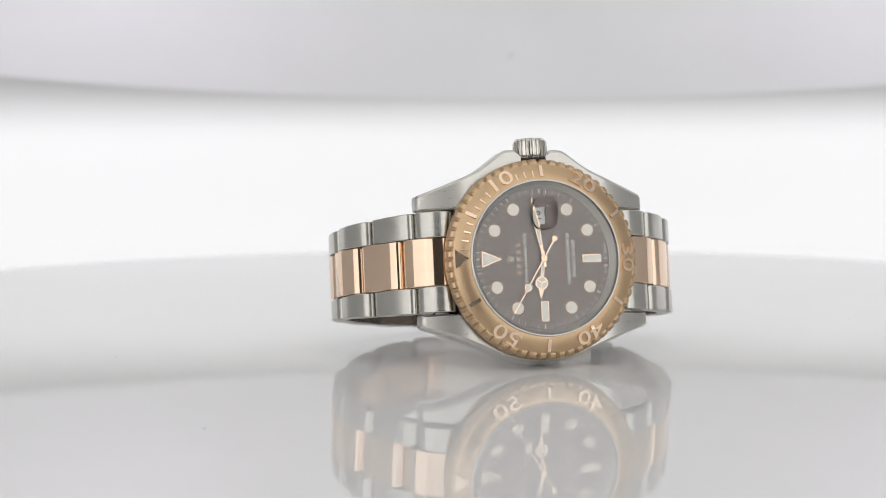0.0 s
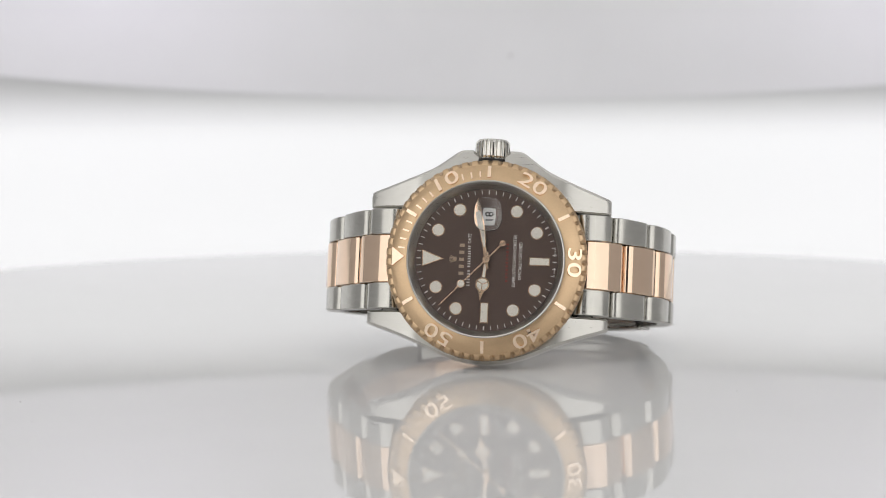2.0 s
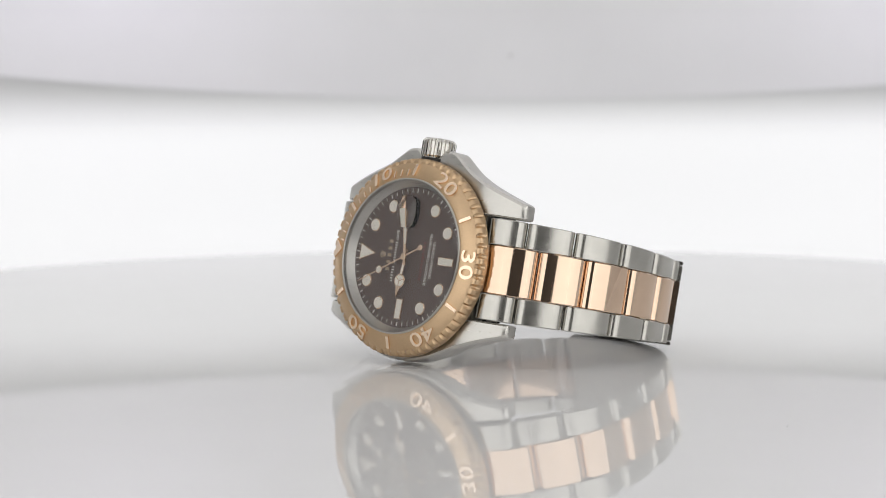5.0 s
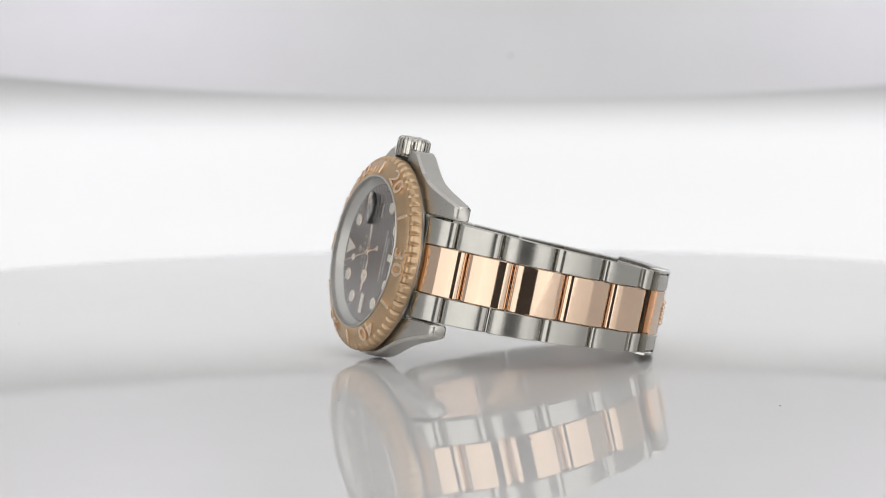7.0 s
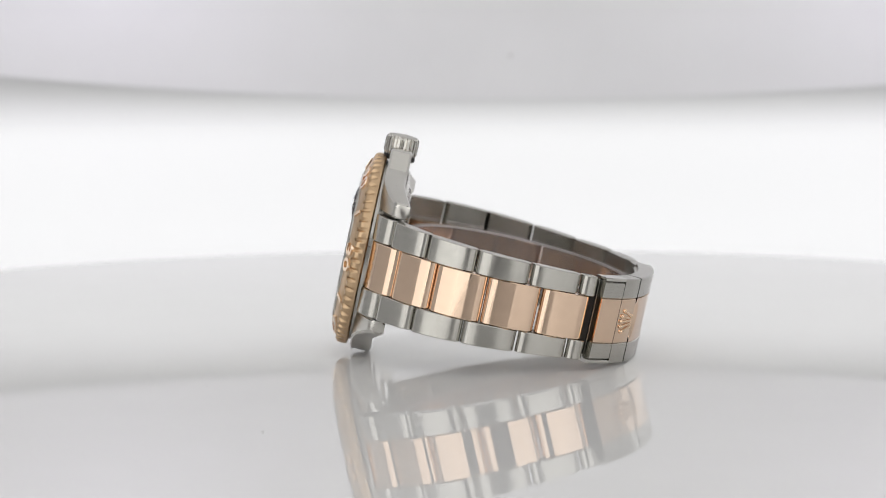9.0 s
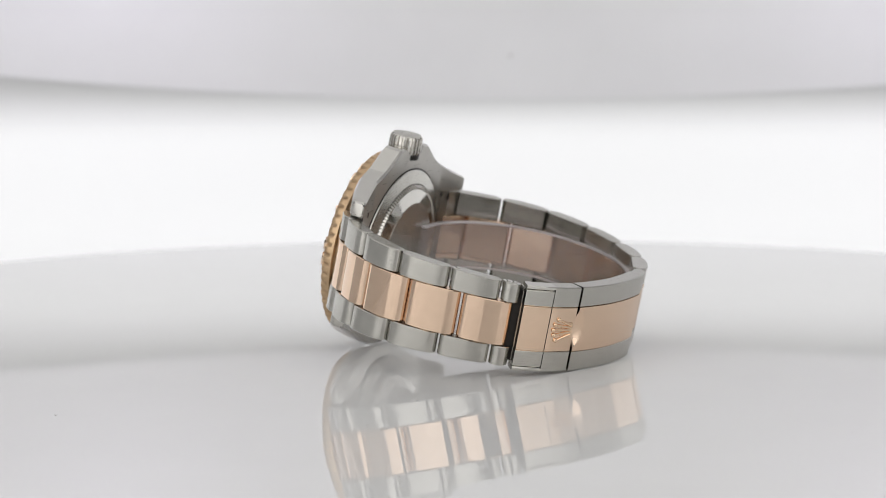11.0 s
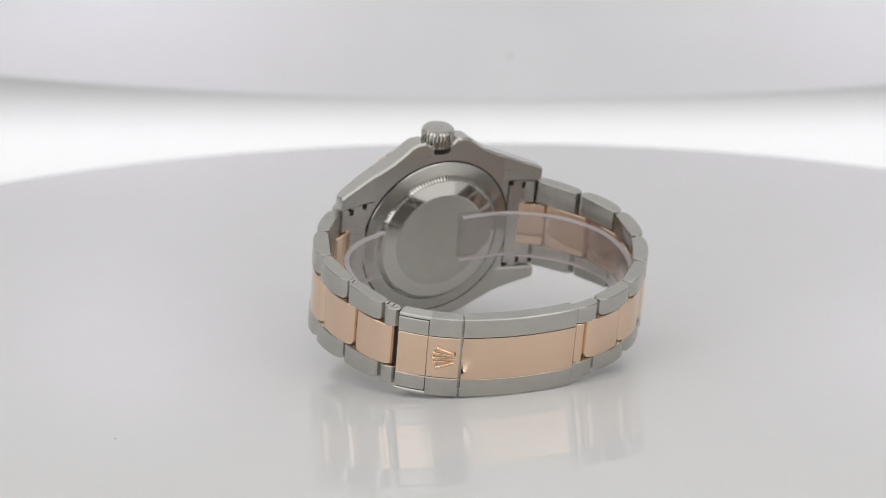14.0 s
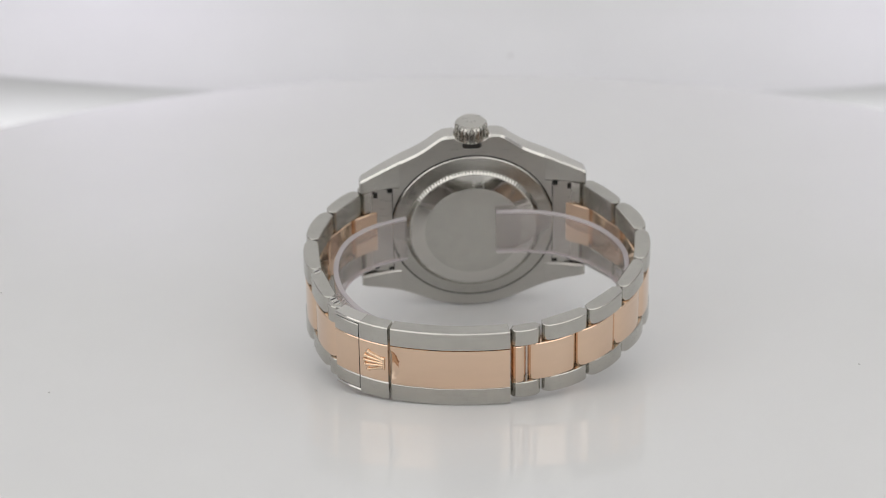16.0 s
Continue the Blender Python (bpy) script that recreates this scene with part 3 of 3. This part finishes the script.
def link_bm(s0, s1, y0, y1, y2, y3, thick, drop=0.0, bulge=0.32, gap=0.3, round_top=1.45, round_n=1.25):
    """A solid link from arc s0 to s1, across y0..y1 at its start and y2..y3 at its end."""
    a, b = on_loop(s0), on_loop(s1)
    along = (b - a).normalized()
    out = Vector((-along.y, along.x))
    if out.dot(a - Vector((0, -30))) < 0:
        out = -out
    mid = on_loop((s0 + s1) / 2)
    lift = (mid - (a + b) / 2).dot(out)
    half = (b - a).length / 2 - gap
    prof = []
    for i in range(5):
        q = math.pi - i * math.pi / 8
        prof.append((-half + round_top + round_top * math.cos(q), -round_n + round_n * math.sin(q)))
    for i in range(1, 6):
        s = -half + round_top + (2 * half - 2 * round_top) * i / 6
        prof.append((s, 0))
    for i in range(5):
        q = math.pi / 2 - i * math.pi / 8
        prof.append((half - round_top + round_top * math.cos(q), -round_n + round_n * math.sin(q)))
    prof += [(half - 0.1, -thick + 1.1), (half - 0.75, -thick), (-half + 0.75, -thick), (-half + 0.1, -thick + 1.1)]
    centre = (a + b) / 2
    rows = []
    for f, inset in ((0.0, 0.16), (0.16, 0.0), (-0.16, 0.0), (-0.0, 0.16)):
        row = []
        first = len(rows) < 2
        for s, n in prof:
            k = (s / half + 1) / 2
            edge = (y0 + (y2 - y0) * k + f) if first else (y1 + (y3 - y1) * k + f)
            s2 = s * (1 - inset / half)
            n2 = (n + thick / 2) * (1 - inset / (thick / 2)) - thick / 2
            n2 += (lift + bulge) * (1 - (s2 / half) ** 2) - drop
            p = centre + along * s2 + out * n2
            row.append((p.x, edge, p.y))
        rows.append(row)
    return loft(rows)


def strip_bm(s0, s1, y0, y1, high, low, n=16, c=0.3):
    """A curved bar that follows the loop between two arcs, from high to low over its face."""
    rows = []
    for i in range(n + 1):
        s = s0 + (s1 - s0) * i / n
        p, along, out = frame_at(s)
        if out.dot(p - Vector((0, -30))) < 0:
            out = -out
        row = []
        for y, h in ((y0 + c, high), (y1 - c, high), (y1, high - c), (y1, low + c), (y1 - c, low), (y0 + c, low), (y0, low + c), (y0, high - c)):
            q = p + out * h
            row.append((q.x, y, q.y))
        rows.append(row)
    return loft(rows)


S_A = arc_at(27.4, -7.8)
S_B = LENGTH - S_A
S_C0 = arc_at(30.6, -47.5)
S_C1 = arc_at(-3.0, -62.0)


def widths(s):
    """Half widths of the gold row and of the whole bracelet at arc s."""
    k = min(1.0, max(0.0, min((s - S_A) / 50.0, (S_B - s) / 38.0)))
    return 4.8 - 0.45 * k, 10.05 - 1.95 * k


SHIFT = 3.1


def steel_pair(s0, s1, thick=2.7, name="side_link"):
    g0, w0 = widths(s0)
    g1, w1 = widths(s1)
    part(name, link_bm(s0, s1, g0 + 0.08, w0, g1 + 0.08, w1, thick), STEEL, watch, "brushed steel outer link", 30)
    part(name, link_bm(s0, s1, -w0, -g0 - 0.08, -w1, -g1 - 0.08, thick), STEEL, watch, "brushed steel outer link", 30)


def gold_link(s0, s1, thick=2.7, name="centre_link", bulge=0.32):
    g0, w0 = widths(s0)
    g1, w1 = widths(s1)
    link = part(name, link_bm(s0, s1, -g0, g0, -g1, g1, thick, 0.02, bulge), GOLD, watch, "polished rose gold centre link", 30)
    for sy in (1, -1):
        y0, y1 = sorted((sy * (g1 - 0.9), sy * (g1 + 0.9)))
        part("link_pin", strip_bm(s1 - 2.2, s1 - 1.4, y0, y1, -1.1, -1.9, 2, 0.2), STEEL_CASE, link)


# the steel joints sit a little nearer the case than the gold ones
right = [S_A, arc_at(33.2, -16.0), arc_at(36.2, -26.4), arc_at(34.9, -37.4), S_C0 - 0.5]
away = arc_at(-6.8, -58.5)
many = round((S_B - away) / 10.3)
left = [away + (S_B - away) * i / many for i in range(many + 1)]
gold_link(0.4, S_A, 3.0, "end_link", 0.3)
gold_link(S_B, LENGTH - 0.4, 3.0, "end_link", 0.3)
steel_pair(0.4, S_A - SHIFT, 3.0, "end_link")
steel_pair(S_B + SHIFT, LENGTH - 0.4, 3.0, "end_link")
for s0, s1 in zip(right, right[1:]):
    gold_link(s0, s1)
    steel_pair(s0 - SHIFT, s1 - SHIFT)
steel_pair(right[-1] - SHIFT, S_C0 + 0.7, 2.4, "short_link")
gold_link(S_C1 + 0.2, away, 2.4, "short_link")
steel_pair(S_C1 + 0.2, away + SHIFT, 2.4, "short_link")
for s0, s1 in zip(left, left[1:]):
    gold_link(s0, s1)
    steel_pair(s0 + SHIFT, s1 + SHIFT)
# slotted pin heads in the upper edge of the links beside the clasp
for s in (right[-2] - SHIFT + 0.9, right[-1] - SHIFT + 0.9, right[-1] - 0.9):
    p, along, out = frame_at(s)
    if out.dot(p - Vector((0, -30))) < 0:
        out = -out
    q = p - out * 1.3
    m = Matrix.Translation((q.x, widths(s)[1] - 0.05, q.y)) @ Matrix.Rotation(radians(-90), 4, "X")
    head = part("pin_head", prism(disc(0.8, 20), 0.0, 0.12, 0.03), STEEL_SHINE, watch, "", 20, at=m)
    part("pin_slot", prism(bar(-0.66, 0.66, -0.15, 0.15), 0.08, 0.135), RECESS_SHADE, head, "", 0, at=m @ turn_z(0.6))

# clasp
clasp = new("clasp")
clasp.parent = watch
S_G = arc_at(21.0, -57.0)
S_K = S_C0 + (S_G - S_C0) * 0.52
GW, CW = 4.5, 8.7
# the bar's black colour paints the shade in the gap before the clasp
part("hinge_bar", strip_bm(S_C0 - 1.2, S_C0 + 1.2, -7.4, 7.4, -1.3, -2.7, 4), RECESS_SHADE, clasp, "recessed hinge bar, coloured near-black for the gap's shade")
part("clasp_core", strip_bm(S_C0 + 1.0, S_C1 - 0.6, -7.8, 7.8, -0.9, -2.9, 30), STEEL, clasp, "brushed steel folding blades")
for sy in (1, -1):
    def side(s0, s1, a, b, name, n=10, mat=STEEL):
        y0, y1 = sorted((sy * a, sy * b))
        return part(name, strip_bm(s0, s1, y0, y1, 0.95, -2.3, n, 0.22), mat, clasp, "", 30)
    side(S_C0 + 1.1, S_K - 0.11, GW + 0.03, CW - 0.9, "catch_side")
    side(S_C0 + 1.1, S_K + 0.3, CW - 0.78, CW, "catch_rim", 6, STEEL_SHINE)
    side(S_K + 0.07, S_G - 0.28, GW + 0.03, CW - 0.02, "catch_shoulder")
    side(S_G + 0.28, S_C1, GW + 0.03, CW, "cover_side", 24)
part("catch_centre", strip_bm(S_C0 + 1.15, S_K - 0.11, -GW, GW, 0.92, -2.3, 8, 0.15), GOLD, clasp, "polished rose gold")
part("emblem_plate", strip_bm(S_K + 0.07, S_G - 0.3, -GW, GW, 0.92, -2.3, 8, 0.15), GOLD, clasp, "polished rose gold")
rows = []
for i in range(41):
    s = S_G + 0.3 + (S_C1 - 0.4 - S_G) * (i / 40) ** 1.6
    p, along, out = frame_at(s)
    if out.dot(p - Vector((0, -30))) < 0:
        out = -out
    row = []
    for j in range(17):
        y = -GW + 2 * GW * j / 16
        hollow = 1.0 * max(0.0, 1 - ((s - S_G) / 2.2) ** 2 - (y / 3.9) ** 2)
        q = p + out * (0.98 - hollow)
        row.append((q.x, y, q.y))
    for y in (GW, -GW):
        q = p - out * 2.3
        row.append((q.x, y, q.y))
    rows.append(row)
part("cover_centre", loft(rows), GOLD, clasp, "polished rose gold with a thumb hollow")
p, along, out = frame_at((S_K + S_G) / 2)
if out.dot(p - Vector((0, -30))) < 0:
    out = -out
# the emblem's rays point back towards the case
ex, ez = Vector((along.x, 0, along.y)), Vector((out.x, 0, out.y))
ey = ez.cross(ex)
m = Matrix((ex, ey, ez)).transposed().to_4x4()
m.translation = Vector((p.x, 0, p.y)) + ez * 0.86 + ex * 2.1
part("clasp_emblem", fan(4.9), GOLD_RAISED, clasp, "raised gold emblem", 50, at=m)

# ---- the clear strip inside the bracelet
strip = new("support_strip")
tagged(strip, "clear plastic support strip curled inside the watch bracelet", "plastic strip")
INNER = [(-4.8, -9.5), (-12.0, -10.0), (-19.0, -12.4), (-25.5, -17.6), (-29.5, -25.0), (-29.8, -33.0), (-27.3, -41.0), (-22.0, -48.0), (-13.0, -53.6), (-2.0, -56.4),
         (9.0, -55.2), (18.5, -51.0), (25.5, -44.5), (29.4, -36.0), (30.0, -27.0), (27.4, -18.6), (22.0, -13.2), (14.5, -10.2)]
rows = []
curl = spline(INNER, 8)
for i, q in enumerate(curl):
    d = (curl[min(i + 1, len(curl) - 1)] - curl[max(i - 1, 0)]).normalized()
    nrm = Vector((-d.y, d.x)) * 0.5
    rows.append([((q + nrm).x, -4.8, (q + nrm).y), ((q + nrm).x, 4.8, (q + nrm).y), ((q - nrm).x, 4.8, (q - nrm).y), ((q - nrm).x, -4.8, (q - nrm).y)])
band = part("band", loft(rows), PLASTIC, strip, "", 40)
for sy in (1, -1):
    lip = [[(r[0][0] * 1.0, sy * 4.82, r[0][2]), (r[0][0], sy * 5.15, r[0][2]), (r[2][0], sy * 5.15, r[2][2]), (r[2][0], sy * 4.82, r[2][2])] for r in rows]
    part("edge", loft(lip), PLASTIC_EDGE, strip, "frosted cut edge", 40).visible_shadow = False
band.visible_shadow = False


# ---- what moves
def motions():
    steps = [i * 0.25 for i in range(65)]
    walk(turntable, [(t, table_pose(t)) for t in steps])
    walk(watch, [(t, table_pose(t) @ REST) for t in steps])
    walk(strip, [(t, table_pose(t) @ REST) for t in steps])
    walk(second_hand, [(t, turn_z(clock(50.3 + t))) for t in steps])


motions()
